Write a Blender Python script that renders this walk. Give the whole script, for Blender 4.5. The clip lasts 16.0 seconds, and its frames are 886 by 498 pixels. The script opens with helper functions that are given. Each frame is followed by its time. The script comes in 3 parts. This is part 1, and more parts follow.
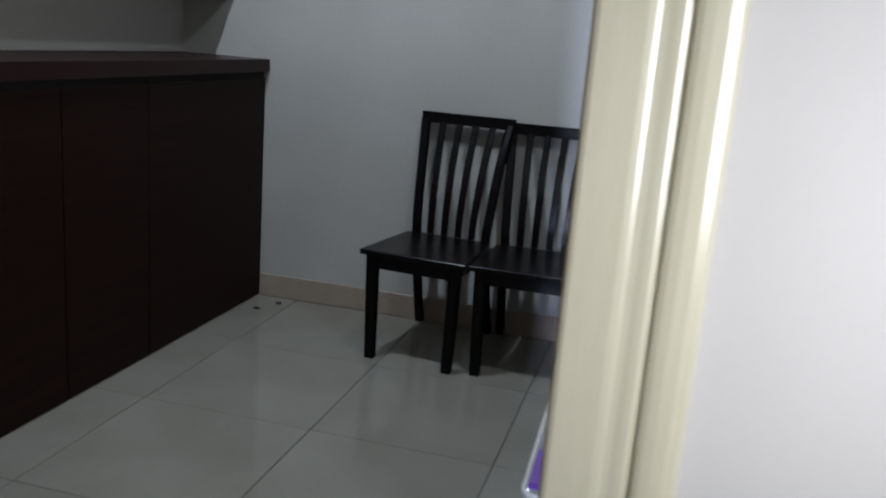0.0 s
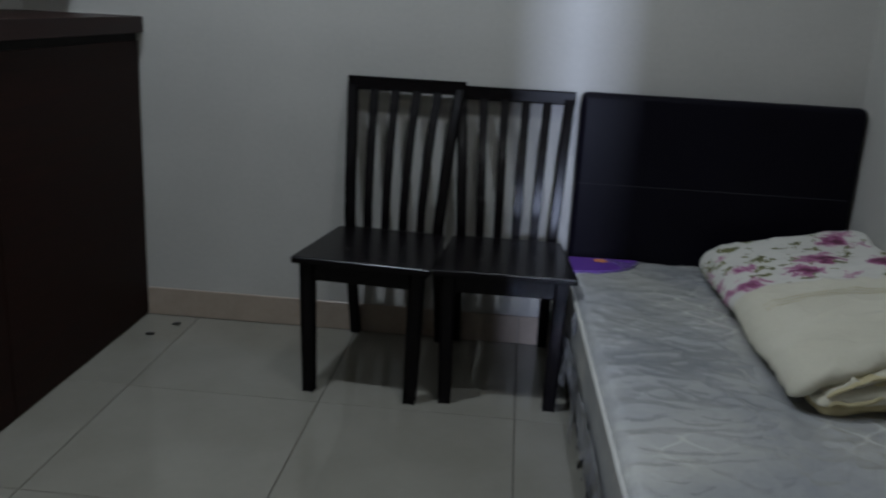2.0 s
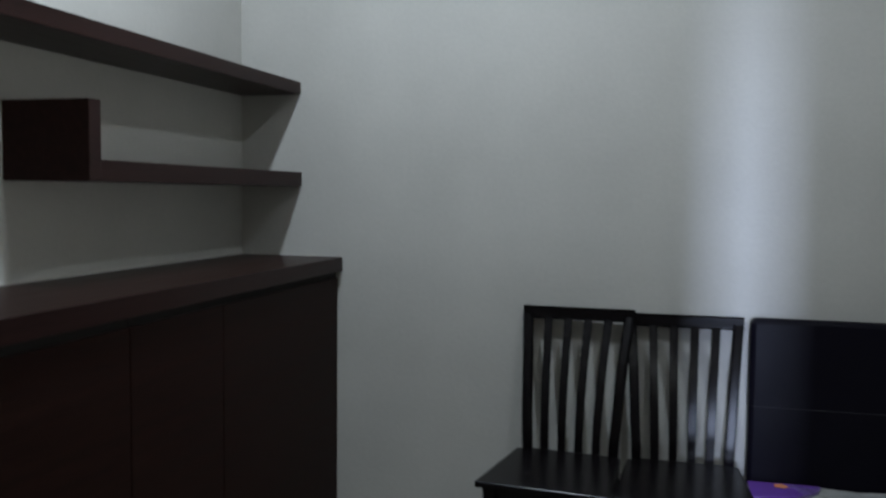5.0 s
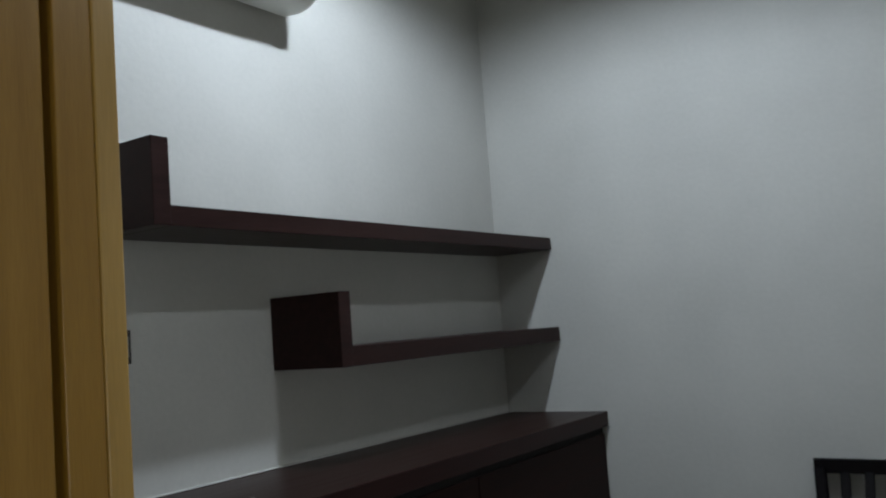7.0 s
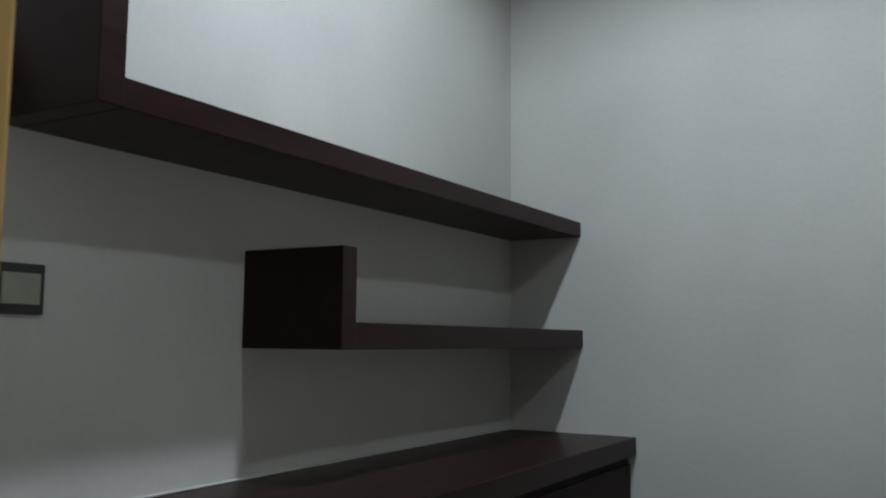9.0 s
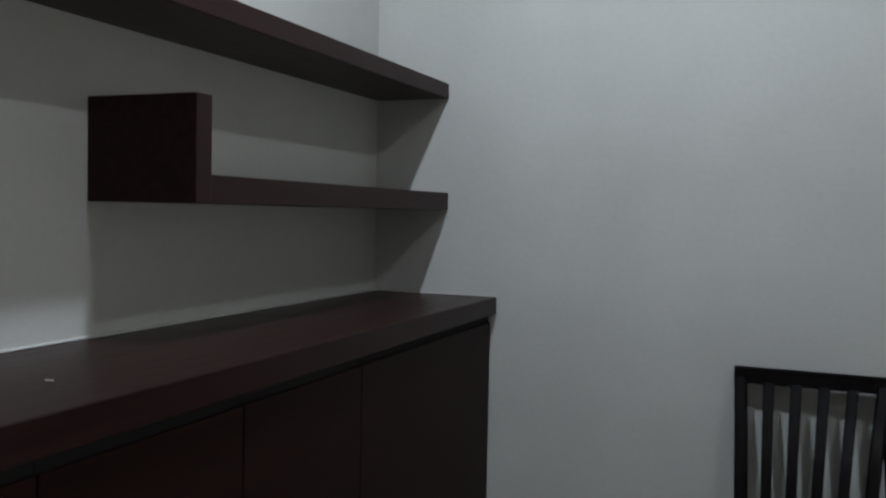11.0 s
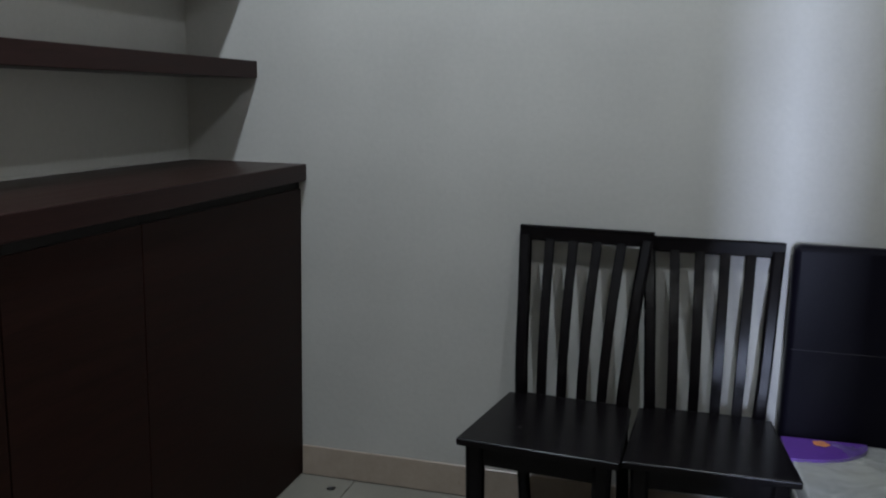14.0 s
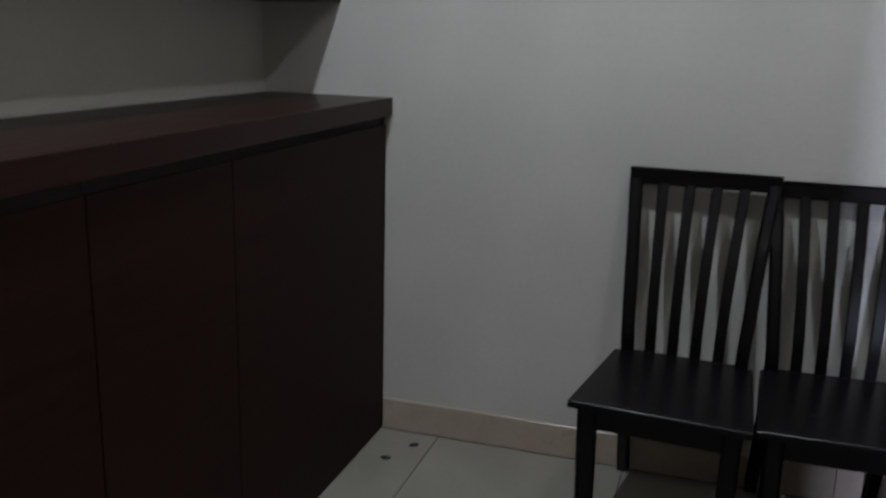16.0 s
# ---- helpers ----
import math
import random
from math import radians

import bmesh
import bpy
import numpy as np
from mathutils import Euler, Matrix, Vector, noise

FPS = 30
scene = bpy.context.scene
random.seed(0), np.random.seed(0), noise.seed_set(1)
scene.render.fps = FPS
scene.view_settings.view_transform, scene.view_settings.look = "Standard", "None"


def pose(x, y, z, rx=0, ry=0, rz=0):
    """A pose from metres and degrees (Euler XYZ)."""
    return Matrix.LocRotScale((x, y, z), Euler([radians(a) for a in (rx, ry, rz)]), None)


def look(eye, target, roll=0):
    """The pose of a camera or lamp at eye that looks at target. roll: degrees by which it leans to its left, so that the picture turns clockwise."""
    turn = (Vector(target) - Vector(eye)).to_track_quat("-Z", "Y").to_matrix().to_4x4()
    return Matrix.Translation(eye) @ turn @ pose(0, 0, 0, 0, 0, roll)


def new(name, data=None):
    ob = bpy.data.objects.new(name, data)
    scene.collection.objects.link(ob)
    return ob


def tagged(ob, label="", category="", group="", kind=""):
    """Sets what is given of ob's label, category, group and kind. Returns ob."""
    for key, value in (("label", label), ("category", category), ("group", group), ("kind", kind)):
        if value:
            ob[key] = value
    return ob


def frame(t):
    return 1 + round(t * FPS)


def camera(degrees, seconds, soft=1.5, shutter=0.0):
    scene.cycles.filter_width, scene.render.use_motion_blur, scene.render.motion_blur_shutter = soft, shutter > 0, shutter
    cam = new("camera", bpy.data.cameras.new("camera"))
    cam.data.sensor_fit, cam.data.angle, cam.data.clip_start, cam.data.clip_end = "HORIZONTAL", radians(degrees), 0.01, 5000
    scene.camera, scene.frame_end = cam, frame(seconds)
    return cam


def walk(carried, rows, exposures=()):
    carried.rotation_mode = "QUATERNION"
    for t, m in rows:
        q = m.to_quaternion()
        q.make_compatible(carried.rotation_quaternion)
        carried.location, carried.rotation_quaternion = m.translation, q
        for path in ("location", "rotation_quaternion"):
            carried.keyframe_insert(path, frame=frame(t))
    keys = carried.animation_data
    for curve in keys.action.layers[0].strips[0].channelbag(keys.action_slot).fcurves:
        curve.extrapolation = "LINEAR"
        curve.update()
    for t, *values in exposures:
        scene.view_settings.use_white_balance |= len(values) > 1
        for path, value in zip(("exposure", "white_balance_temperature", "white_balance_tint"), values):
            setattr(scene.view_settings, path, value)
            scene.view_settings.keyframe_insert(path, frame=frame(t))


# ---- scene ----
cam = camera(53.8, 16.0, 2.0, 0.5)
PATH = [
    (0, (2.201, -3.626, 1.244), (1.728, -1.741, 0.773), 4.5),
    (0.5, (2.077, -3.389, 1.213), (1.571, -1.514, 0.733), 3.2),
    (1, (1.959, -3.215, 1.188), (1.567, -1.342, 0.608), 3.3),
    (1.5, (1.859, -3.044, 1.191), (1.573, -1.132, 0.678), 2.5),
    (2, (1.749, -3.02, 1.181), (1.603, -1.099, 0.643), 3.1),
    (2.5, (1.651, -3.125, 1.179), (1.792, -1.202, 0.651), 2.1),
    (3, (1.616, -3.16, 1.187), (1.701, -1.217, 0.717), 2.3),
    (3.5, (1.676, -3.186, 1.217), (1.556, -1.227, 0.834), 3.4),
    (4, (1.715, -3.198, 1.266), (1.413, -1.246, 0.951), 2.5),
    (4.5, (1.712, -3.215, 1.306), (1.259, -1.276, 1.116), 1.4),
    (5, (1.706, -3.215, 1.343), (1.19, -1.287, 1.216), 0.6),
    (5.2, (1.681, -3.198, 1.349), (1.111, -1.282, 1.274), -0.9),
    (7.3, (1.866, -3.074, 1.461), (0.688, -1.471, 1.671), -2.6),
    (7.5, (1.797, -3.035, 1.436), (0.609, -1.443, 1.663), -1.3),
    (8, (1.557, -2.89, 1.446), (0.456, -1.233, 1.657), 0.2),
    (8.5, (1.391, -2.770, 1.409), (0.384, -1.056, 1.632), 0.9),
    (8.7, (1.332, -2.737, 1.399), (0.313, -1.031, 1.624), 0.5),
    (10.8, (1.293, -2.633, 1.353), (0.536, -0.783, 1.287), 1.1),
    (11, (1.312, -2.659, 1.356), (0.569, -0.804, 1.273), 1.1),
    (11.2, (1.305, -2.662, 1.342), (0.609, -0.793, 1.196), 2.37),
    (11.5, (1.328, -2.704, 1.337), (0.744, -0.808, 1.078), 4.19),
    (11.7, (1.395, -2.731, 1.343), (0.940, -0.803, 1.062), 4.03),
    (12, (1.489, -2.733, 1.34), (1.115, -0.79, 1.052), 3.8),
    (12.5, (1.665, -2.73, 1.346), (1.233, -0.805, 1.019), 2.5),
    (13, (1.721, -2.752, 1.349), (1.137, -0.866, 1.036), -0.6),
    (13.5, (1.691, -2.748, 1.334), (1.05, -0.881, 1.014), 0.2),
    (14, (1.627, -2.683, 1.32), (1.119, -0.78, 0.975), 1.2),
    (14.5, (1.569, -2.65, 1.3), (1.007, -0.78, 0.867), 1.5),
    (15, (1.496, -2.597, 1.308), (0.951, -0.712, 0.92), 0.1),
    (15.5, (1.437, -2.548, 1.299), (0.917, -0.656, 0.911), 0.1),
    (16, (1.394, -2.527, 1.277), (0.818, -0.671, 0.802), 1.6),
]
walk(cam, [(t, look(eye, target, roll)) for t, eye, target, roll in PATH],
     [(0, 0.16, 6150, 11), (0.5, -0.10, 6150, 8), (1.0, -0.25, 6150, 6), (1.6, -0.22, 6150, 5), (2.0, -0.16, 6300, 9), (2.4, 0.08, 6500, 12), (3.2, 0.09, 6350, 11),
      (5.2, 0.08, 6300, 7), (7.3, -0.1, 6250, 7), (8.7, -0.1, 6250, 7), (10.8, 0.145, 6300, 8), (12, 0.145, 6120, 10), (13, 0.145, 6350, 9), (14, 0.145, 6400, 9), (15, 0.145, 6600, 11), (16, 0.145, 6650, 12)])

# ---- light ----
world = bpy.data.worlds.new("world")
scene.world = world
world.use_nodes = True
sky = world.node_tree.nodes.new("ShaderNodeTexSky")
sky.sky_type, sky.sun_disc = "NISHITA", False
sky.sun_elevation, sky.sun_rotation = radians(40), radians(200)
world.node_tree.links.new(sky.outputs[0], world.node_tree.nodes["Background"].inputs["Color"])
world.node_tree.nodes["Background"].inputs["Strength"].default_value = 0.1

CEIL = 2.92


def lamp(name, kind, m, energy, colour, **values):
    data = bpy.data.lights.new(name, kind)
    data.energy, data.color = energy, colour
    if kind == "SPOT":
        data.spot_size, data.spot_blend, data.shadow_soft_size = values["size"], values["blend"], values["radius"]
    if kind == "AREA":
        data.shape, data.size, data.size_y, data.spread = "RECTANGLE", values["x"], values["y"], values["spread"]
    ob = new(name, data)
    ob.matrix_world = m
    return ob


LAMP_A = (0.79, -1.29, CEIL - 0.012)
LAMP_B = (1.90, -1.42, CEIL - 0.012)
lamp("lamp_a", "SPOT", pose(*LAMP_A), 106, (0.785, 0.872, 1.0), size=radians(168), blend=0.4, radius=0.03)
lamp("lamp_b", "SPOT", pose(*LAMP_B), 39, (0.83, 0.885, 0.97), size=radians(160), blend=0.5, radius=0.04)
# added daylight source, unseen, for the streak on the north wall
lamp("streak_light", "AREA", pose(1.99, -8.4, 1.6, 90, 0, 0), 52, (0.62, 0.71, 1.0), x=0.13, y=0.8, spread=radians(60))
# added fill, unseen beside the doorway, that brightens the casing and hall wall
lamp("casing_fill", "AREA", look((2.75, -3.35, 1.15), (2.25, -2.6, 1.0)), 5.0, (0.98, 0.97, 0.95), x=0.3, y=0.5, spread=radians(140))
# added dim fill under the hall ceiling, for the jamb and north wall
lamp("hall_fill", "AREA", pose(1.6, -4.3, CEIL - 0.05), 9, (0.92, 0.97, 1.0), x=0.4, y=0.4, spread=radians(180))


# ---- materials ----
def material(name, c1, c2, rough=0.6, scale=6.0, fine=90.0, fine_mix=0.25, bump=0.05, bump_scale=60.0, stretch=(1, 1, 1), coat=0.0,
             metal=0.0, rough_var=0.08, spec=0.5, random_tone=0.0):
    m = bpy.data.materials.new(name)
    m.use_nodes = True
    nt = m.node_tree
    n, lk = nt.nodes, nt.links
    bsdf = n["Principled BSDF"]
    bsdf.inputs["Metallic"].default_value = metal
    bsdf.inputs["Coat Weight"].default_value = coat
    bsdf.inputs["Coat Roughness"].default_value = 0.12
    bsdf.inputs["Specular IOR Level"].default_value = spec
    tc = n.new("ShaderNodeTexCoord")
    mp = n.new("ShaderNodeMapping")
    mp.inputs["Scale"].default_value = stretch
    lk.new(tc.outputs["Object"], mp.inputs["Vector"])
    big, small = n.new("ShaderNodeTexNoise"), n.new("ShaderNodeTexNoise")
    for node, s, d in ((big, scale, 5), (small, fine, 3)):
        node.inputs["Scale"].default_value, node.inputs["Detail"].default_value = s, d
        lk.new(mp.outputs[0], node.inputs["Vector"])
    mix = n.new("ShaderNodeMix")
    mix.data_type = "FLOAT"
    mix.inputs[0].default_value = fine_mix
    lk.new(big.outputs["Fac"], mix.inputs[2])
    lk.new(small.outputs["Fac"], mix.inputs[3])
    ramp = n.new("ShaderNodeValToRGB")
    ramp.color_ramp.elements[0].position, ramp.color_ramp.elements[1].position = 0.3, 0.7
    ramp.color_ramp.elements[0].color, ramp.color_ramp.elements[1].color = (*c1, 1), (*c2, 1)
    lk.new(mix.outputs[0], ramp.inputs[0])
    colour = ramp.outputs[0]
    if random_tone:
        info = n.new("ShaderNodeObjectInfo")
        val = n.new("ShaderNodeMapRange")
        val.inputs[3].default_value, val.inputs[4].default_value = 1 - random_tone, 1 + random_tone
        lk.new(info.outputs["Random"], val.inputs[0])
        hsv = n.new("ShaderNodeHueSaturation")
        lk.new(val.outputs[0], hsv.inputs["Value"])
        lk.new(colour, hsv.inputs["Color"])
        colour = hsv.outputs[0]
    lk.new(colour, bsdf.inputs["Base Color"])
    rr = n.new("ShaderNodeMapRange")
    rr.inputs[3].default_value, rr.inputs[4].default_value = max(0.02, rough - rough_var), min(1, rough + rough_var)
    lk.new(big.outputs["Fac"], rr.inputs[0])
    lk.new(rr.outputs[0], bsdf.inputs["Roughness"])
    if bump:
        bn = n.new("ShaderNodeTexNoise")
        bn.inputs["Scale"].default_value, bn.inputs["Detail"].default_value = bump_scale, 4
        lk.new(mp.outputs[0], bn.inputs["Vector"])
        b = n.new("ShaderNodeBump")
        b.inputs["Strength"].default_value, b.inputs["Distance"].default_value = bump, 0.01
        lk.new(bn.outputs["Fac"], b.inputs["Height"])
        lk.new(b.outputs[0], bsdf.inputs["Normal"])
    return m


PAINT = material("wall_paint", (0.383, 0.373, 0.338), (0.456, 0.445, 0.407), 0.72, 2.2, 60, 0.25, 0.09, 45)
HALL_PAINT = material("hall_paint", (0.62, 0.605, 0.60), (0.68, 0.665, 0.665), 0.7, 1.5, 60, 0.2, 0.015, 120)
CEILING = material("ceiling_paint", (0.54, 0.53, 0.49), (0.60, 0.59, 0.55), 0.85, 1.5, 60, 0.2, 0.04, 120)
TILE = material("polished_tile", (0.198, 0.188, 0.152), (0.248, 0.238, 0.198), 0.065, 3, 40, 0.12, 0.003, 6, rough_var=0.035, random_tone=0.03)
GROUT = material("grout", (0.06, 0.052, 0.044), (0.11, 0.095, 0.08), 0.9, 10, 200, 0.5, 0.1, 200)
SKIRT = material("skirting_tile", (0.31, 0.25, 0.195), (0.385, 0.315, 0.25), 0.3, 7, 60, 0.4, 0.02, 30)
WALNUT = material("walnut_laminate", (0.0080, 0.0031, 0.0023), (0.0205, 0.0078, 0.0056), 0.5, 3.2, 26, 0.45, 0.03, 40, stretch=(5, 0.6, 14), rough_var=0.06, spec=0.09)
WALNUT_TOP = material("walnut_board", (0.0110, 0.0043, 0.0036), (0.0255, 0.0106, 0.0088), 0.36, 4, 30, 0.45, 0.025, 40, stretch=(14, 0.7, 14), rough_var=0.07, spec=0.15)
GAP_SHADE = material("gap_shade", (0.004, 0.003, 0.003), (0.007, 0.005, 0.004), 0.9, 5, 50, 0.2, 0)
ESPRESSO = material("espresso_wood", (0.0026, 0.0020, 0.0025), (0.0052, 0.004, 0.0046), 0.26, 4, 40, 0.4, 0, 12, stretch=(10, 10, 1.5), rough_var=0.03, spec=0.17)
LEATHER = material("black_leatherette", (0.003, 0.0026, 0.005), (0.005, 0.0044, 0.008), 0.38, 5, 120, 0.3, 0.12, 240, rough_var=0.05, spec=0.07)
BLACK_CLOTH = material("black_cloth", (0.008, 0.008, 0.010), (0.018, 0.017, 0.021), 0.85, 8, 300, 0.4, 0.15, 300)
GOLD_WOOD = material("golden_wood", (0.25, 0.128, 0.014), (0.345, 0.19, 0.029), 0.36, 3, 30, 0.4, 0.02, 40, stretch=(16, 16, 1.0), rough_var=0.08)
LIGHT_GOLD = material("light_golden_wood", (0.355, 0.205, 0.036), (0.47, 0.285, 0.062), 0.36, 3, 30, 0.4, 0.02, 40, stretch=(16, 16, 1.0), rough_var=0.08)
# the golden wood again, its colour lightened to hold the hall's glare
LIT_WOOD = material("lit_varnished_wood", (0.63, 0.595, 0.45), (0.71, 0.675, 0.53), 0.36, 3, 30, 0.4, 0.02, 40, stretch=(16, 16, 1.0), rough_var=0.08)
for varnished in (LIT_WOOD, LIGHT_GOLD):
    varnished.node_tree.nodes["Principled BSDF"].inputs["Coat Weight"].default_value = 0.8
    varnished.node_tree.nodes["Principled BSDF"].inputs["Coat Roughness"].default_value = 0.2
WHITE_PLASTIC = material("white_plastic", (0.68, 0.68, 0.63), (0.75, 0.75, 0.70), 0.4, 3, 60, 0.2, 0.01, 60)
GREY_PLASTIC = material("grey_plastic", (0.42, 0.42, 0.38), (0.48, 0.48, 0.44), 0.5, 3, 60, 0.2, 0.01, 60)
DARK_PLASTIC = material("dark_plastic", (0.015, 0.013, 0.012), (0.025, 0.022, 0.02), 0.4, 20, 100, 0.2, 0.02, 80)
PALE_INSERT = material("pale_insert", (0.22, 0.215, 0.165), (0.27, 0.265, 0.21), 0.4, 20, 100, 0.2, 0.02, 80)
OLIVE_INSERT = material("olive_insert", (0.16, 0.155, 0.11), (0.21, 0.20, 0.15), 0.4, 20, 100, 0.2, 0.02, 80)
STEEL = material("dark_steel", (0.03, 0.03, 0.03), (0.06, 0.06, 0.06), 0.35, 20, 100, 0.3, 0.02, 80, metal=0.8)
MATTRESS = material("quilted_fabric", (0.235, 0.245, 0.255), (0.44, 0.43, 0.375), 0.6, 3.6, 40, 0.2, 0.15, 30)


def stitched_quilt(m):
    """Pale ogee stitching in the fabric, faded in places."""
    n, lk = m.node_tree.nodes, m.node_tree.links
    bsdf = n["Principled BSDF"]
    tc = n.new("ShaderNodeTexCoord")

    def sums(op, a, b):
        node = n.new("ShaderNodeMath")
        node.operation = op
        for k, v in enumerate((a, b)):
            if isinstance(v, (int, float)):
                node.inputs[k].default_value = v
            else:
                lk.new(v, node.inputs[k])
        return node.outputs[0]

    xyz = n.new("ShaderNodeSeparateXYZ")
    wob = n.new("ShaderNodeTexNoise")
    wob.inputs["Scale"].default_value = 7
    lk.new(tc.outputs["Object"], wob.inputs["Vector"])
    lk.new(tc.outputs["Object"], xyz.inputs[0])
    x = sums("ADD", xyz.outputs[0], sums("MULTIPLY", wob.outputs["Fac"], 0.006))
    wave = sums("MULTIPLY", sums("SINE", sums("MULTIPLY", xyz.outputs[1], 52.0), 0.0), 0.027)
    lines = None
    for sign, shift in ((1.0, 0.0), (-1.0, 0.5)):
        d = sums("FRACT", sums("ADD", sums("DIVIDE", sums("ADD", x, sums("MULTIPLY", wave, sign)), 0.11), shift + 10.0), 0.0)
        d = sums("ABSOLUTE", sums("SUBTRACT", d, 0.5), 0.0)
        lines = d if lines is None else sums("MINIMUM", lines, d)
    near = n.new("ShaderNodeMapRange")
    near.inputs[1].default_value, near.inputs[2].default_value = 0.02, 0.075
    near.inputs[3].default_value, near.inputs[4].default_value = 1.0, 0.0
    lk.new(lines, near.inputs[0])
    veil = n.new("ShaderNodeTexNoise")
    veil.inputs["Scale"].default_value = 2.3
    lk.new(tc.outputs["Object"], veil.inputs["Vector"])
    clear = n.new("ShaderNodeMapRange")
    clear.inputs[1].default_value, clear.inputs[2].default_value = 0.50, 0.66
    clear.inputs[3].default_value, clear.inputs[4].default_value = 0.03, 0.7
    lk.new(veil.outputs["Fac"], clear.inputs[0])
    old = bsdf.inputs["Base Color"].links[0].from_socket
    mx = n.new("ShaderNodeMixRGB")
    mx.inputs[2].default_value = (0.72, 0.70, 0.60, 1)
    lk.new(sums("MULTIPLY", near.outputs[0], clear.outputs[0]), mx.inputs[0])
    lk.new(old, mx.inputs[1])
    lk.new(mx.outputs[0], bsdf.inputs["Base Color"])


stitched_quilt(MATTRESS)
PIPING = material("piping_tape", (0.42, 0.41, 0.37), (0.52, 0.51, 0.46), 0.5, 10, 200, 0.4, 0.1, 200)
PURPLE = material("purple_print", (0.10, 0.035, 0.26), (0.15, 0.055, 0.36), 0.4, 12, 100, 0.3, 0.05, 60, coat=0.5)
ORANGE = material("orange_print", (0.65, 0.20, 0.08), (0.75, 0.33, 0.12), 0.4, 12, 100, 0.3, 0.02, 60)
CREAM = material("cream_cotton", (0.475, 0.452, 0.35), (0.575, 0.552, 0.445), 0.85, 5, 220, 0.25, 0.8, 19)
TAN_LINING = material("tan_cotton", (0.40, 0.345, 0.19), (0.49, 0.43, 0.26), 0.85, 6, 220, 0.25, 0.3, 20)


def clear_film(name, haze, rough):
    """Thin clear polythene: see-through, glossy by its angle, with a little milky haze in its folds."""
    m = bpy.data.materials.new(name)
    m.use_nodes = True
    n, lk = m.node_tree.nodes, m.node_tree.links
    n.remove(n["Principled BSDF"])
    tc, fine, bump = n.new("ShaderNodeTexCoord"), n.new("ShaderNodeTexNoise"), n.new("ShaderNodeBump")
    fine.inputs["Scale"].default_value, fine.inputs["Detail"].default_value = 38, 4
    lk.new(tc.outputs["Object"], fine.inputs["Vector"])
    bump.inputs["Strength"].default_value, bump.inputs["Distance"].default_value = 0.35, 0.006
    lk.new(fine.outputs["Fac"], bump.inputs["Height"])
    clear, milk, gloss = n.new("ShaderNodeBsdfTransparent"), n.new("ShaderNodeBsdfDiffuse"), n.new("ShaderNodeBsdfGlossy")
    milk.inputs["Color"].default_value = (0.62, 0.63, 0.66, 1)
    gloss.inputs["Roughness"].default_value = rough
    fres = n.new("ShaderNodeFresnel")
    fres.inputs["IOR"].default_value = 2.3
    patch = n.new("ShaderNodeTexNoise")
    patch.inputs["Scale"].default_value, patch.inputs["Detail"].default_value = 5.0, 3
    lk.new(tc.outputs["Object"], patch.inputs["Vector"])
    amount = n.new("ShaderNodeMapRange")
    amount.inputs[1].default_value, amount.inputs[2].default_value = 0.35, 0.68
    amount.inputs[3].default_value, amount.inputs[4].default_value = haze * 0.3, haze
    lk.new(patch.outputs["Fac"], amount.inputs[0])
    body, skin = n.new("ShaderNodeMixShader"), n.new("ShaderNodeMixShader")
    lk.new(amount.outputs[0], body.inputs[0])
    lk.new(clear.outputs[0], body.inputs[1])
    lk.new(milk.outputs[0], body.inputs[2])
    for node in (gloss, fres):
        lk.new(bump.outputs[0], node.inputs["Normal"])
    lk.new(fres.outputs[0], skin.inputs[0])
    lk.new(body.outputs[0], skin.inputs[1])
    lk.new(gloss.outputs[0], skin.inputs[2])
    lk.new(skin.outputs[0], n["Material Output"].inputs["Surface"])
    return m


FILM = clear_film("clear_film", 0.20, 0.08)
TORN_FILM = clear_film("torn_film", 0.42, 0.12)
TUFT_FILM = clear_film("tuft_film", 0.45, 0.04)
CAULK = material("white_caulk", (0.40, 0.39, 0.36), (0.50, 0.49, 0.45), 0.7, 20, 100, 0.3, 0.1, 90)


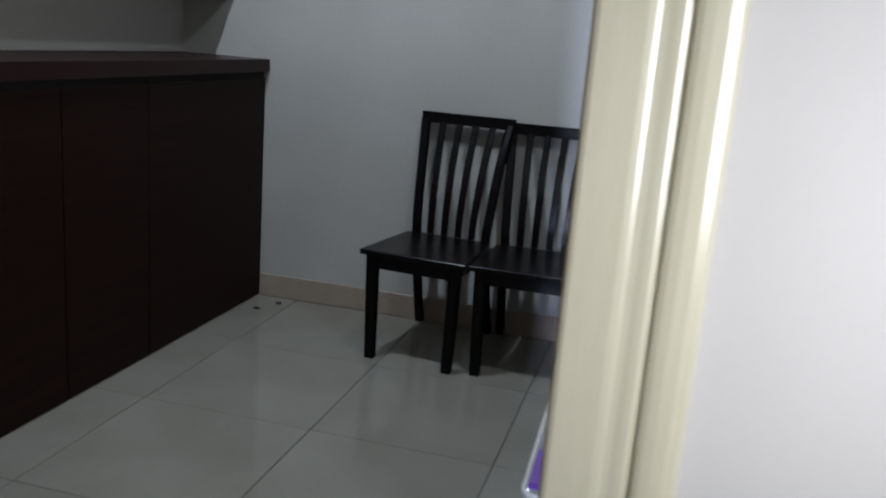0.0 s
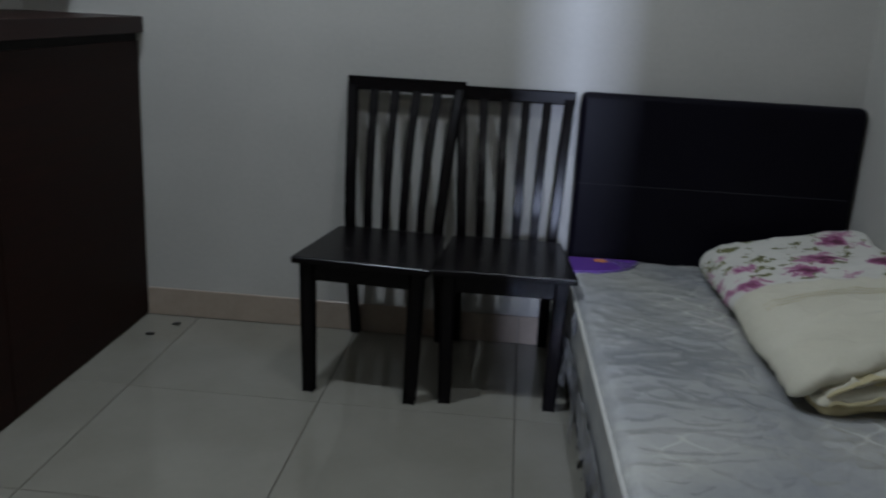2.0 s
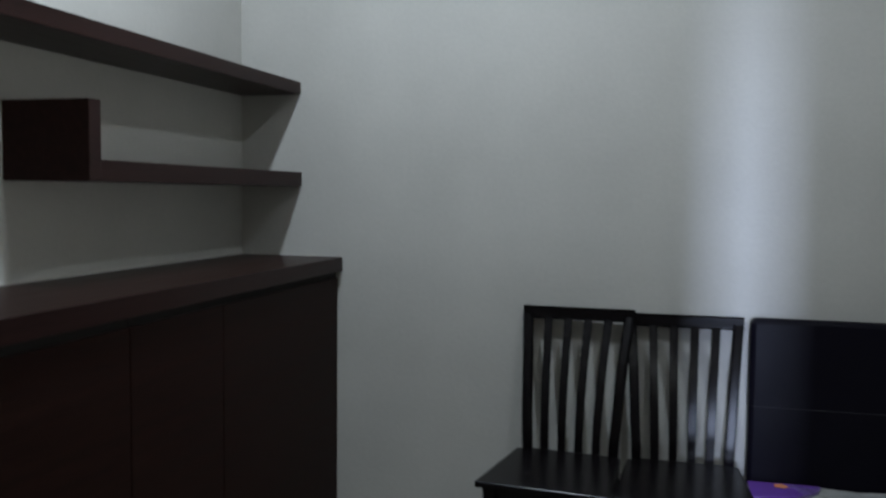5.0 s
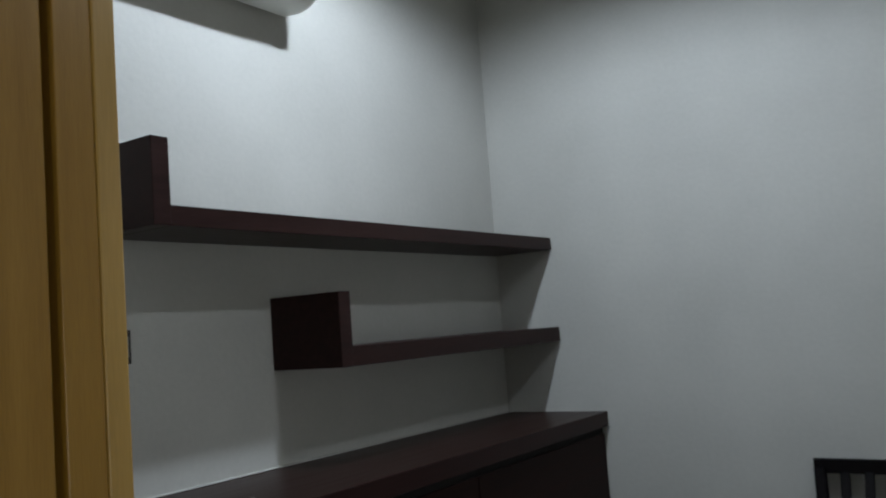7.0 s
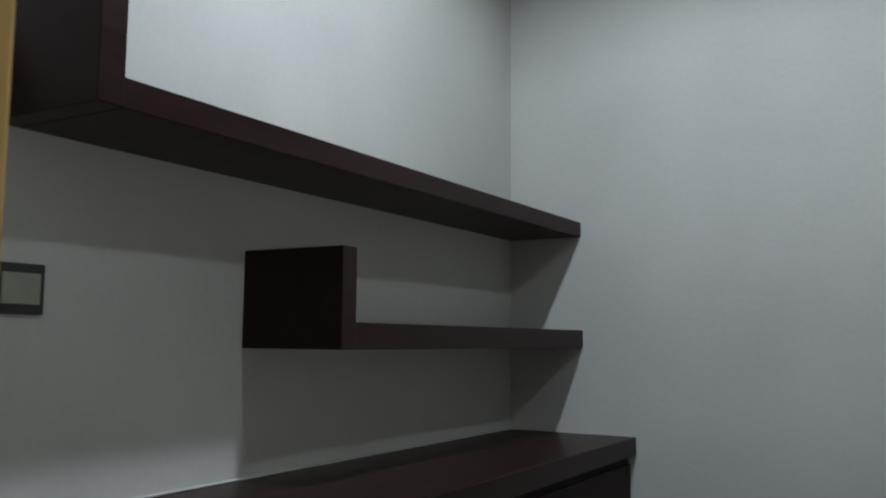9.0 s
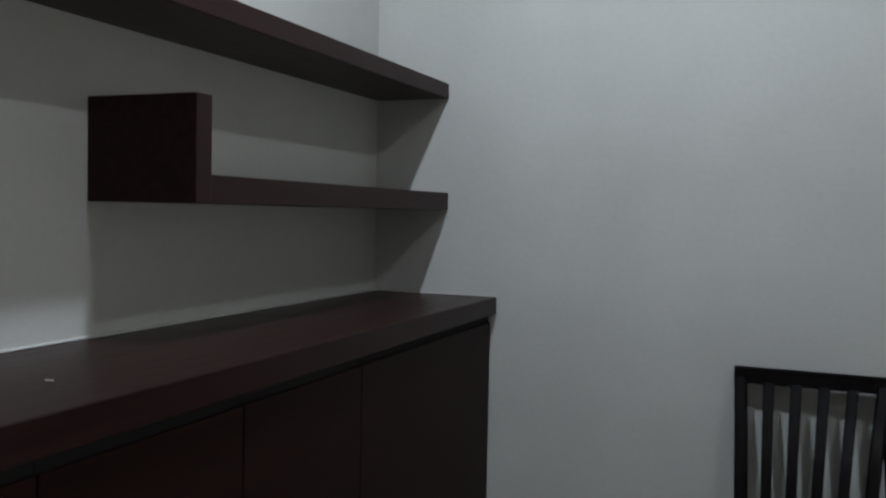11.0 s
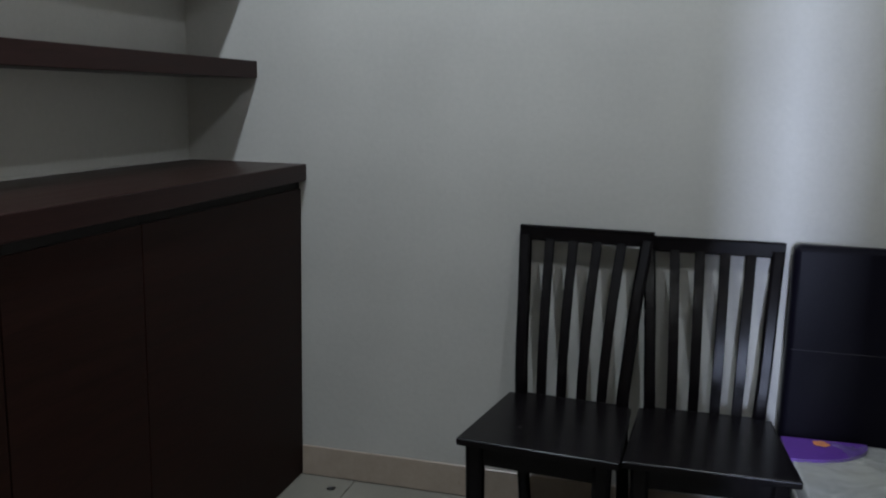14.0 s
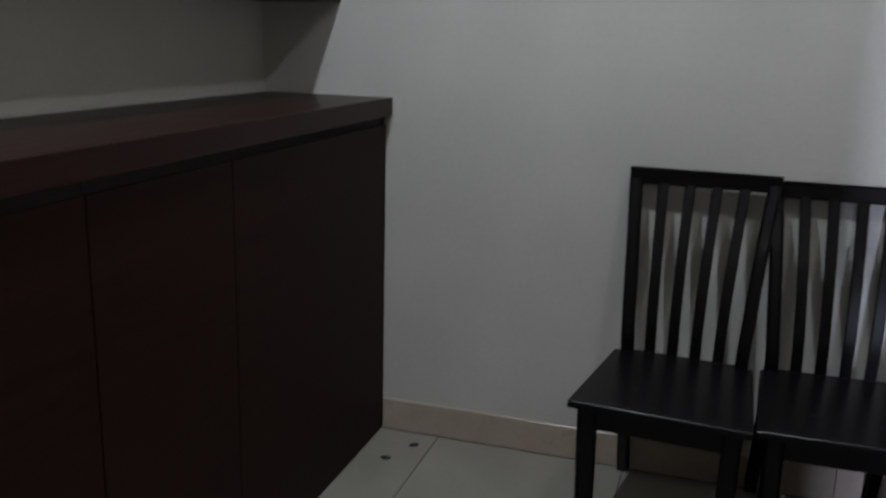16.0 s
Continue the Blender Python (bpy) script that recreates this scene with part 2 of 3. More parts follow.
def floral():
    """White cotton with magenta roses, pale pink edges and olive leaves."""
    m = bpy.data.materials.new("floral_cotton")
    m.use_nodes = True
    nt = m.node_tree
    n, lk = nt.nodes, nt.links
    bsdf = n["Principled BSDF"]
    bsdf.inputs["Roughness"].default_value = 0.85
    tc = n.new("ShaderNodeTexCoord")
    warp = n.new("ShaderNodeTexNoise")
    warp.inputs["Scale"].default_value = 30
    warp.inputs["Detail"].default_value = 4
    lk.new(tc.outputs["Object"], warp.inputs["Vector"])
    add = n.new("ShaderNodeMixRGB")
    add.blend_type, add.inputs[0].default_value = "LINEAR_LIGHT", 0.06
    lk.new(tc.outputs["Object"], add.inputs[1])
    lk.new(warp.outputs["Color"], add.inputs[2])

    def spots(scale, shift, stops):
        mp = n.new("ShaderNodeMapping")
        mp.inputs["Location"].default_value = shift
        mp.inputs["Scale"].default_value = (1, 1, 0.25)
        lk.new(add.outputs[0], mp.inputs["Vector"])
        v = n.new("ShaderNodeTexVoronoi")
        v.inputs["Scale"].default_value = scale
        lk.new(mp.outputs[0], v.inputs["Vector"])
        sep = n.new("ShaderNodeSeparateColor")
        lk.new(v.outputs["Color"], sep.inputs[0])
        r = n.new("ShaderNodeValToRGB")
        r.color_ramp.interpolation = "LINEAR"
        e = r.color_ramp.elements
        e[0].position, e[0].color = stops[0][0], (*stops[0][1], 1)
        e[1].position, e[1].color = stops[1][0], (*stops[1][1], 1)
        for p, c in stops[2:]:
            x = e.new(p)
            x.color = (*c, 1)
        petal = n.new("ShaderNodeTexNoise")
        petal.inputs["Scale"].default_value = 75
        lk.new(tc.outputs["Object"], petal.inputs["Vector"])
        mix = n.new("ShaderNodeMath")
        mix.operation = "MULTIPLY_ADD"
        mix.inputs[1].default_value = 0.55
        lk.new(petal.outputs["Fac"], mix.inputs[0])
        lk.new(v.outputs["Distance"], mix.inputs[2])
        low = n.new("ShaderNodeMath")
        low.operation = "SUBTRACT"
        low.inputs[1].default_value = 0.27
        lk.new(mix.outputs[0], low.inputs[0])
        lk.new(low.outputs[0], r.inputs[0])
        return v, sep, r

    white = (0.53, 0.52, 0.465)
    v1, s1, roses = spots(9, (0.32, 0.14, 0), [(0.0, (0.045, 0.008, 0.02)), (0.16, (0.12, 0.02, 0.06)), (0.30, (0.23, 0.06, 0.145)), (0.40, (0.34, 0.15, 0.24)), (0.5, (0.50, 0.40, 0.40))])
    v2, s2, leaves = spots(19, (1.7, 2.2, 0), [(0.0, (0.03, 0.03, 0.014)), (0.3, (0.15, 0.15, 0.05))])

    def cut(value, limit, less=True):
        c = n.new("ShaderNodeMath")
        c.operation = "LESS_THAN" if less else "GREATER_THAN"
        c.inputs[1].default_value = limit
        lk.new(value, c.inputs[0])
        return c.outputs[0]

    def both(a, b):
        c = n.new("ShaderNodeMath")
        c.operation = "MULTIPLY"
        lk.new(a, c.inputs[0])
        lk.new(b, c.inputs[1])
        return c.outputs[0]

    def lay(base, over, mask):
        mx = n.new("ShaderNodeMixRGB")
        lk.new(mask, mx.inputs[0])
        if isinstance(base, tuple):
            mx.inputs[1].default_value = (*base, 1)
        else:
            lk.new(base, mx.inputs[1])
        lk.new(over, mx.inputs[2])
        return mx.outputs[0]

    c = lay(white, leaves.outputs[0], both(cut(v2.outputs["Distance"], 0.33), cut(s2.outputs[0], 0.7)))
    c = lay(c, roses.outputs[0], both(cut(v1.outputs["Distance"], 0.47), cut(s1.outputs[1], 0.66)))
    lk.new(c, bsdf.inputs["Base Color"])
    bn = n.new("ShaderNodeTexNoise")
    bn.inputs["Scale"].default_value = 24
    lk.new(tc.outputs["Object"], bn.inputs["Vector"])
    b = n.new("ShaderNodeBump")
    b.inputs["Strength"].default_value, b.inputs["Distance"].default_value = 0.35, 0.01
    lk.new(bn.outputs["Fac"], b.inputs["Height"])
    lk.new(b.outputs[0], bsdf.inputs["Normal"])
    return m


FLORAL = floral()


# ---- mesh helpers ----
def box(bm, x0, x1, y0, y1, z0, z1, bevel=0.0, segments=2):
    """An axis-aligned block, added to bm."""
    made = bmesh.ops.create_cube(bm, size=1.0)["verts"]
    for v in made:
        v.co = Vector((x0 + (v.co.x + 0.5) * (x1 - x0), y0 + (v.co.y + 0.5) * (y1 - y0), z0 + (v.co.z + 0.5) * (z1 - z0)))
    if bevel:
        edges = {e for v in made for e in v.link_edges}
        bmesh.ops.bevel(bm, geom=list(edges), offset=bevel, segments=segments, profile=0.5, affect="EDGES")
    return bm


def block(x0, x1, y0, y1, z0, z1, bevel=0.0, segments=2):
    return box(bmesh.new(), x0, x1, y0, y1, z0, z1, bevel, segments)


def mesh_of(name, bm, mat, smooth=False):
    me = bpy.data.meshes.new(name)
    bmesh.ops.recalc_face_normals(bm, faces=bm.faces)
    bm.to_mesh(me)
    bm.free()
    me.materials.append(mat)
    if smooth:
        for p in me.polygons:
            p.use_smooth = True
    return me


def part(name, bm, mat, parent, label="", smooth=False):
    ob = new(name, mesh_of(name, bm, mat, smooth))
    ob.parent = parent
    if label:
        tagged(ob, label)
    return ob


def thing(name, at, label, category, group="", turn=0.0):
    ob = new(name)
    ob.empty_display_size = 0.1
    ob.matrix_world = pose(*at, 0, 0, turn)
    return tagged(ob, label, category, group)


def structure(name, bm, mat, label, category, smooth=False):
    return tagged(new(name, mesh_of(name, bm, mat, smooth)), label, category, "", "structure")


def sweep(bm, path, width, depth, across=Vector((1, 0, 0))):
    """A bar of rectangular section along a path of points; width runs along across; width and depth may be lists."""
    rings = []
    for i, p in enumerate(path):
        a, b = path[max(i - 1, 0)], path[min(i + 1, len(path) - 1)]
        t = (Vector(b) - Vector(a)).normalized()
        side = across
        up = t.cross(side).normalized()
        w = width[i] if isinstance(width, list) else width
        d = depth[i] if isinstance(depth, list) else depth
        c = 0.16 * min(w, d)
        pts = []
        for sx, sy in ((-1, -1), (1, -1), (1, 1), (-1, 1)):
            first, second = ((c, 0), (0, c)) if sx * sy > 0 else ((0, c), (c, 0))
            for ix, iy in (first, second):
                pts.append(Vector(p) + side * sx * (w / 2 - ix) + up * sy * (d / 2 - iy))
        rings.append([bm.verts.new(q) for q in pts])
    for r, s in zip(rings, rings[1:]):
        for k in range(8):
            bm.faces.new((r[k], r[(k + 1) % 8], s[(k + 1) % 8], s[k]))
    bm.faces.new(rings[0][::-1])
    bm.faces.new(rings[-1])
    return bm


def smooth_path(points, steps=6):
    """Catmull-Rom through the points."""
    pts = [Vector(p) for p in points]
    pts = [2 * pts[0] - pts[1], *pts, 2 * pts[-1] - pts[-2]]
    out = []
    for i in range(1, len(pts) - 2):
        for k in range(steps):
            t = k / steps
            a, b, c, d = pts[i - 1:i + 3]
            out.append(0.5 * ((2 * b) + (c - a) * t + (2 * a - 5 * b + 4 * c - d) * t * t + (3 * b - a - 3 * c + d) * t ** 3))
    out.append(pts[-2])
    return out


# ---- the shell of the room and the hall ----
W = 2.88            # right wall
FRONT = -2.46       # room face of the door wall
HALL = -2.60        # hall face of the door wall
DOOR_L, DOOR_R, DOOR_H = 0.94, 2.095, 2.08
END = -5.2          # far wall of the hall

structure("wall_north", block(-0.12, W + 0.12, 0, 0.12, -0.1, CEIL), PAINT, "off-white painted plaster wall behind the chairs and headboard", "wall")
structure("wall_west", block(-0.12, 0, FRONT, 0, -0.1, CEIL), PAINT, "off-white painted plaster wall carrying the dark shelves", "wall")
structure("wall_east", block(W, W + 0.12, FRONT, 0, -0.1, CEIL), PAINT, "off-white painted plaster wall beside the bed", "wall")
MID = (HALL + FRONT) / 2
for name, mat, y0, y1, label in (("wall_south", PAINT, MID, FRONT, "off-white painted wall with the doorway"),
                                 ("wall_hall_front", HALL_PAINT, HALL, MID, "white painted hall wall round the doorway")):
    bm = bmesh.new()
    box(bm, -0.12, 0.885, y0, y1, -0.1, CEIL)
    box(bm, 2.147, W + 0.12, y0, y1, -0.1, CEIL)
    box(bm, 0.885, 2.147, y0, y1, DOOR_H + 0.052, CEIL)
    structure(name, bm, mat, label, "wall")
bm = bmesh.new()
box(bm, -0.9, -0.78, END, HALL, -0.1, CEIL)
box(bm, 4.0, 4.12, END, HALL, -0.1, CEIL)
box(bm, -0.78, -0.12, HALL, HALL + 0.12, -0.1, CEIL)
box(bm, W + 0.12, 4.0, HALL, HALL + 0.12, -0.1, CEIL)
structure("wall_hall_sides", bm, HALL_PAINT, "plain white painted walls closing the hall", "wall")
# slit added in this unseen wall to cut the streak's edges
bm = bmesh.new()
box(bm, -0.9, 1.926, END - 0.1, END, -0.1, CEIL)
box(bm, 2.018, 4.12, END - 0.1, END, -0.1, CEIL)
box(bm, 1.926, 2.018, END - 0.1, END, 1.74, CEIL)
structure("wall_hall_end", bm, HALL_PAINT, "unseen plain white hall wall, slit to shape the light streak", "wall")
# unseen enclosure added round the lamp behind the slit
bm = bmesh.new()
box(bm, 1.0, 1.1, -8.6, END - 0.1, -0.1, CEIL)
box(bm, 2.9, 3.0, -8.6, END - 0.1, -0.1, CEIL)
box(bm, 1.0, 3.0, -8.7, -8.6, -0.1, CEIL)
structure("streak_light_housing", bm, HALL_PAINT, "unseen plain white walls boxing in the streak lamp", "wall")
structure("ceiling", block(-0.9, 4.12, -8.7, 0.12, CEIL, CEIL + 0.1), CEILING, "plain white painted ceiling", "ceiling")


# ---- doorway ----
door = tagged(new("door_1"), "golden wood door and frame, standing open to the hall", "door", "", "structure")
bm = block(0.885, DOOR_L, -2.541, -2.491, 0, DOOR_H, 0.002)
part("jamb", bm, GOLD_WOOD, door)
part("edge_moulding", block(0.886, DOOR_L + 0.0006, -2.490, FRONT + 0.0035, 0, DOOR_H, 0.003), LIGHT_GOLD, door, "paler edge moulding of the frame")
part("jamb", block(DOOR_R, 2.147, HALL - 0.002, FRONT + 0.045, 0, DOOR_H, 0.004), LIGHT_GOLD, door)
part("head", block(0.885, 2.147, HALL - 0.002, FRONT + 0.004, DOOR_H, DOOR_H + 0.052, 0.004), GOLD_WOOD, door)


def casing(profile):
    """A moulding of that profile (x, depth out of the wall) standing beside the doorway."""
    b = bmesh.new()
    y = HALL - 0.001
    pts = [(profile[0][0], y)] + [(px, y - d) for px, d in profile] + [(profile[-1][0], y)]
    low = [b.verts.new((px, py, 0.0)) for px, py in pts]
    high = [b.verts.new((px, py, DOOR_H + 0.05)) for px, py in pts]
    for i in range(len(pts)):
        j = (i + 1) % len(pts)
        b.faces.new((low[i], low[j], high[j], high[i]))
    b.faces.new(low[::-1])
    b.faces.new(high)
    return b


# both mouldings wear the lightened copy of the frame's golden wood
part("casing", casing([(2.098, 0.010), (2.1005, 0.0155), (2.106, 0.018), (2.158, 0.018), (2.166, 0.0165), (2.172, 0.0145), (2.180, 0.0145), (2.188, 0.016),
                       (2.196, 0.0165), (2.202, 0.0145), (2.2045, 0.008)]), LIT_WOOD, door)
part("casing", casing([(2.2065, 0.008), (2.209, 0.015), (2.216, 0.0185), (2.228, 0.020), (2.244, 0.019), (2.256, 0.015), (2.262, 0.007)]), LIT_WOOD, door, "rounded outer moulding")
part("strike_plate", block(2.0925, 2.0955, -2.437, -2.418, 0.94, 1.03, 0.001), STEEL, door, "dark metal strike plate")
leaf = part("leaf", block(0.897, 0.937, -3.44, -2.553, 0.01, DOOR_H - 0.005, 0.003), GOLD_WOOD, door)

# ---- dark wood cabinets along the west wall ----
CAB_X, CAB_TOP, CAB_END = 0.418, 1.034, -2.44


def cabinet(y1, y0, doors):
    """A floor cabinet between y0 and y1 with flat doors and a shadow gap below the worktop."""
    c = thing("cabinet", (0, (y0 + y1) / 2, 0), "dark walnut floor cabinet with flat handleless doors", "cabinet", "cabinets under the worktop")
    h = (y1 - y0) / 2
    part("body", block(0.002, CAB_X - 0.02, -h + 0.001, h - 0.001, 0.0, CAB_TOP, 0.001), WALNUT, c)
    # near-black colour puts the shade of the recess into the rail
    part("grip_rail", block(CAB_X - 0.02, CAB_X - 0.007, -h + 0.001, h - 0.001, 0.99, CAB_TOP - 0.001), GAP_SHADE, c, "recessed grip below the worktop, its shade coloured in")
    for k in range(doors):
        a = -h + 2 * h * k / doors
        b = -h + 2 * h * (k + 1) / doors
        part("cabinet_door", block(CAB_X - 0.018, CAB_X, a + 0.0022, b - 0.0022, 0.004, 1.007, 0.0015), WALNUT, c)


cabinet(-0.004, -0.906, 1)
cabinet(-0.906, -1.362, 1)
cabinet(-1.362, -1.818, 1)
cabinet(-1.818, CAB_END, 1)
top = thing("worktop", (0.22, CAB_END / 2, CAB_TOP), "thick dark walnut worktop lying on the cabinets", "worktop")
part("board", block(-0.216, 0.2145, CAB_END / 2 + 0.002, -CAB_END / 2 - 0.004, 0, 0.055, 0.002), WALNUT_TOP, top)
part("front_edge", block(0.2147, 0.217, CAB_END / 2 + 0.002, -CAB_END / 2 - 0.004, 0.0006, 0.0545, 0.0008, 1), WALNUT_TOP, top, "dark edge band of the worktop")
bm = block(0.0, 0.008, CAB_END, -0.001, 1.089, 1.0945, 0.002)
box(bm, 0.008, 0.43, -0.006, -0.0005, 1.089, 1.0925, 0.001)
structure("trim", bm, CAULK, "white caulk bead where the worktop meets the walls", "trim")
scrap = bmesh.new()
box(scrap, -0.007, 0.007, -0.002, 0.002, 0.0, 0.0015, 0.0005)
o = tagged(new("paper_scrap", mesh_of("paper_scrap", scrap, GREY_PLASTIC)), "tiny white paper scrap lying on the worktop", "scrap")
o.matrix_world = pose(0.268, -1.655, 1.089, 0, 0, 12)


def shelf(y_end, z0, z1, x1, up, label):
    s = thing("wall_shelf", (0, 0, z0), label, "shelf", "dark shelves on the wall")
    part("board", block(0.001, x1, y_end, -0.001, 0, z1 - z0, 0.002), WALNUT_TOP, s)
    part("upright", block(0.001, x1 + 0.0025, y_end - 0.0485, y_end - 0.0005, 0, up - z0, 0.002), WALNUT_TOP, s)


shelf(-1.842, 1.727, 1.775, 0.258, 1.930, "long dark walnut wall shelf with an upright end board")
shelf(-1.254, 1.365, 1.421, 0.263, 1.574, "short dark walnut wall shelf with an upright end board")


# ---- air conditioner ----
def air_conditioner():
    y0, y1, z = -2.02, -1.19, 2.392
    ac = thing("air_conditioner", (0, (y0 + y1) / 2, z), "white split air conditioner mounted high on the wall", "air conditioner")
    h = (y1 - y0) / 2
    # added filler, its grey taken from the unit's shadow on the wall
    part("back_filler", block(0.001, 0.031, -h + 0.004, h - 0.004, 0.060, 0.285, 0.003), GREY_PLASTIC, ac, "grey filler behind the air conditioner, toned like its shadow")
    profile = smooth_path([(0.031, 0, 0.045), (0.10, 0, 0.042), (0.158, 0, 0.064), (0.203, 0, 0.12), (0.212, 0, 0.20), (0.195, 0, 0.275), (0.12, 0, 0.292), (0.031, 0, 0.292)], 5)
    b = bmesh.new()
    rings = []
    for y, k in ((-h, 0.97), (-h + 0.012, 1.0), (h - 0.012, 1.0), (h, 0.97)):
        rings.append([b.verts.new((0.031 + (p.x - 0.031) * k, y, 0.165 + (p.z - 0.165) * k)) for p in profile])
    for r, s in zip(rings, rings[1:]):
        for i in range(len(r)):
            j = (i + 1) % len(r)
            b.faces.new((r[i], r[j], s[j], s[i]))
    b.faces.new(rings[0])
    b.faces.new(rings[-1][::-1])
    part("body", b, WHITE_PLASTIC, ac)
    part("vent", block(0.085, 0.138, -h + 0.10, h - 0.13, 0.0462, 0.057, 0.002), DARK_PLASTIC, ac, "dark air outlet slot")
    lv = block(-0.026, 0.026, -h + 0.105, h - 0.135, -0.003, 0.003, 0.002)
    o = part("louver", lv, WHITE_PLASTIC, ac)
    o.matrix_local = pose(0.112, 0, 0.055, 0, -8, 0)
    for k, (x, y) in enumerate(((0.150, h - 0.085), (0.172, h - 0.06), (0.150, h - 0.05))):
        part("indicator", block(x - 0.004, x + 0.004, y - 0.004, y + 0.004, 0.0605 + 0.002 * k, 0.069, 0.001), DARK_PLASTIC, ac, "small dark indicator mark")
    return ac


air_conditioner()


# ---- wall plates ----
def west_switch():
    s = thing("light_switch", (0, -1.825, 1.4635), "dark framed wall switch with a pale rocker", "switch")
    part("plate", block(0.0005, 0.009, -0.0435, 0.0435, -0.0415, 0.0415, 0.002), DARK_PLASTIC, s)
    part("rocker", block(0.008, 0.013, -0.034, 0.034, -0.026, 0.026, 0.002), PALE_INSERT, s, "pale rocker")


def east_socket():
    s = thing("wall_socket", (W, -0.16, 1.312), "dark double wall socket plate with olive inserts", "socket")
    part("plate", block(-0.010, -0.0005, -0.075, 0.075, -0.044, 0.044, 0.002), DARK_PLASTIC, s)
    for y in (-0.036, 0.036):
        part("insert", block(-0.014, -0.009, y - 0.026, y + 0.026, -0.034, 0.034, 0.002), OLIVE_INSERT, s, "olive insert")


west_switch()
east_socket()


# ---- downlights ----
def downlight(at):
    d = thing("downlight", (at[0], at[1], CEIL), "white round recessed ceiling downlight", "ceiling light", "downlights")
    b = bmesh.new()
    rings = []
    for r, z in ((0.062, -0.001), (0.060, -0.007), (0.048, -0.008), (0.044, -0.002)):
        rings.append([b.verts.new((r * math.cos(a * math.tau / 32), r * math.sin(a * math.tau / 32), z)) for a in range(32)])
    for r, s in zip(rings, rings[1:]):
        for i in range(32):
            b.faces.new((r[i], r[(i + 1) % 32], s[(i + 1) % 32], s[i]))
    part("rim", b, WHITE_PLASTIC, d)


downlight(LAMP_A)
downlight(LAMP_B)


# ---- chairs ----
def chair(x, y, turn, tall, skew, label):
    c = thing("dining_chair", (x, y, 0), label, "chair", "dark chairs against the wall", turn)
    c.scale.z = tall
    # seat: trapezoid board with rounded edge
    b = bmesh.new()
    outline = [(-0.213, -0.275), (0.213, -0.275), (0.184, 0.136), (-0.184, 0.136)]
    low = [b.verts.new((px, py, 0.419)) for px, py in outline]
    high = [b.verts.new((px, py, 0.441)) for px, py in outline]
    b.faces.new(low[::-1])
    b.faces.new(high)
    for i in range(4):
        b.faces.new((low[i], low[(i + 1) % 4], high[(i + 1) % 4], high[i]))
    bmesh.ops.bevel(b, geom=list(b.edges), offset=0.006, segments=3, profile=0.5, affect="EDGES")
    part("seat", b, ESPRESSO, c)
    for s in (-1, 1):
        part("front_leg", sweep(bmesh.new(), [(s * 0.160, -0.238, 0.0), (s * 0.164, -0.240, 0.2), (s * 0.168, -0.242, 0.42)], [0.038, 0.042, 0.045], [0.038, 0.042, 0.045]), ESPRESSO, c)
        path = smooth_path([(s * 0.158, 0.290, 0.0), (s * 0.156, 0.225, 0.20), (s * 0.153, 0.166, 0.42), (s * 0.160, 0.178, 0.56), (s * 0.170, 0.218, 0.74), (s * 0.182, 0.275 + skew * s, 0.905)], 12)
        part("rear_post", sweep(bmesh.new(), path, 0.034, 0.036), ESPRESSO, c)
        part("side_rail", sweep(bmesh.new(), [(s * 0.166, -0.225, 0.392), (s * 0.168, 0.170, 0.392)], 0.018, 0.050), ESPRESSO, c)
    part("front_rail", block(-0.150, 0.150, -0.252, -0.234, 0.366, 0.420, 0.002), ESPRESSO, c)
    part("rear_rail", block(-0.156, 0.156, 0.152, 0.170, 0.375, 0.434, 0.002), ESPRESSO, c)
    part("top_rail", sweep(bmesh.new(), [(-0.201, 0.281 - skew, 0.912), (0.201, 0.281 + skew, 0.912)], 0.046, 0.022, Vector((0, 0.0, 1.0))), ESPRESSO, c)
    for k in range(4):
        u = (k - 1.5) / 2.5
        path = smooth_path([(u * 0.152, 0.164, 0.436), (u * 0.156, 0.170, 0.54), (u * 0.166, 0.206, 0.70), (u * 0.180, 0.277 + skew * u * 0.9, 0.895)], 14)
        part("slat", sweep(bmesh.new(), path, 0.029, 0.012), ESPRESSO, c)
    return c


chair(1.346, -0.325, -5.0, 1.0, 0.014, "dark espresso wooden chair with slatted back, nearer the cabinets")
chair(1.746, -0.307, 1.0, 0.986, 0.0, "dark espresso wooden chair with slatted back, beside the bed")

# ---- bed ----
hb = thing("headboard", (2.415, -0.055, 0.0), "black leatherette padded headboard against the wall", "headboard")
part("back_panel", block(-0.452, 0.452, 0.012, 0.05, 0.05, 0.918, 0.01, 3), LEATHER, hb)
part("pad", block(-0.457, 0.457, -0.045, 0.012, 0.18, 0.930, 0.022, 5), LEATHER, hb, smooth=True)
part("seam", block(-0.446, 0.446, -0.0462, -0.044, 0.628, 0.6305, 0.0006, 1), BLACK_CLOTH, hb, "fine stitched seam")

bed = thing("bed_base", (2.42, -1.09, 0.0), "low black fabric divan base under the mattress", "bed", "", 1.6)
part("base", block(-0.435, 0.435, -0.96, 0.96, 0.05, 0.178, 0.012, 3), BLACK_CLOTH, bed)
for sx in (-1, 1):
    for sy in (-1, 0, 1):
        part("foot", block(sx * 0.39 - 0.025, sx * 0.39 + 0.025, sy * 0.88 - 0.025, sy * 0.88 + 0.025, 0.0, 0.051, 0.004), DARK_PLASTIC, bed)


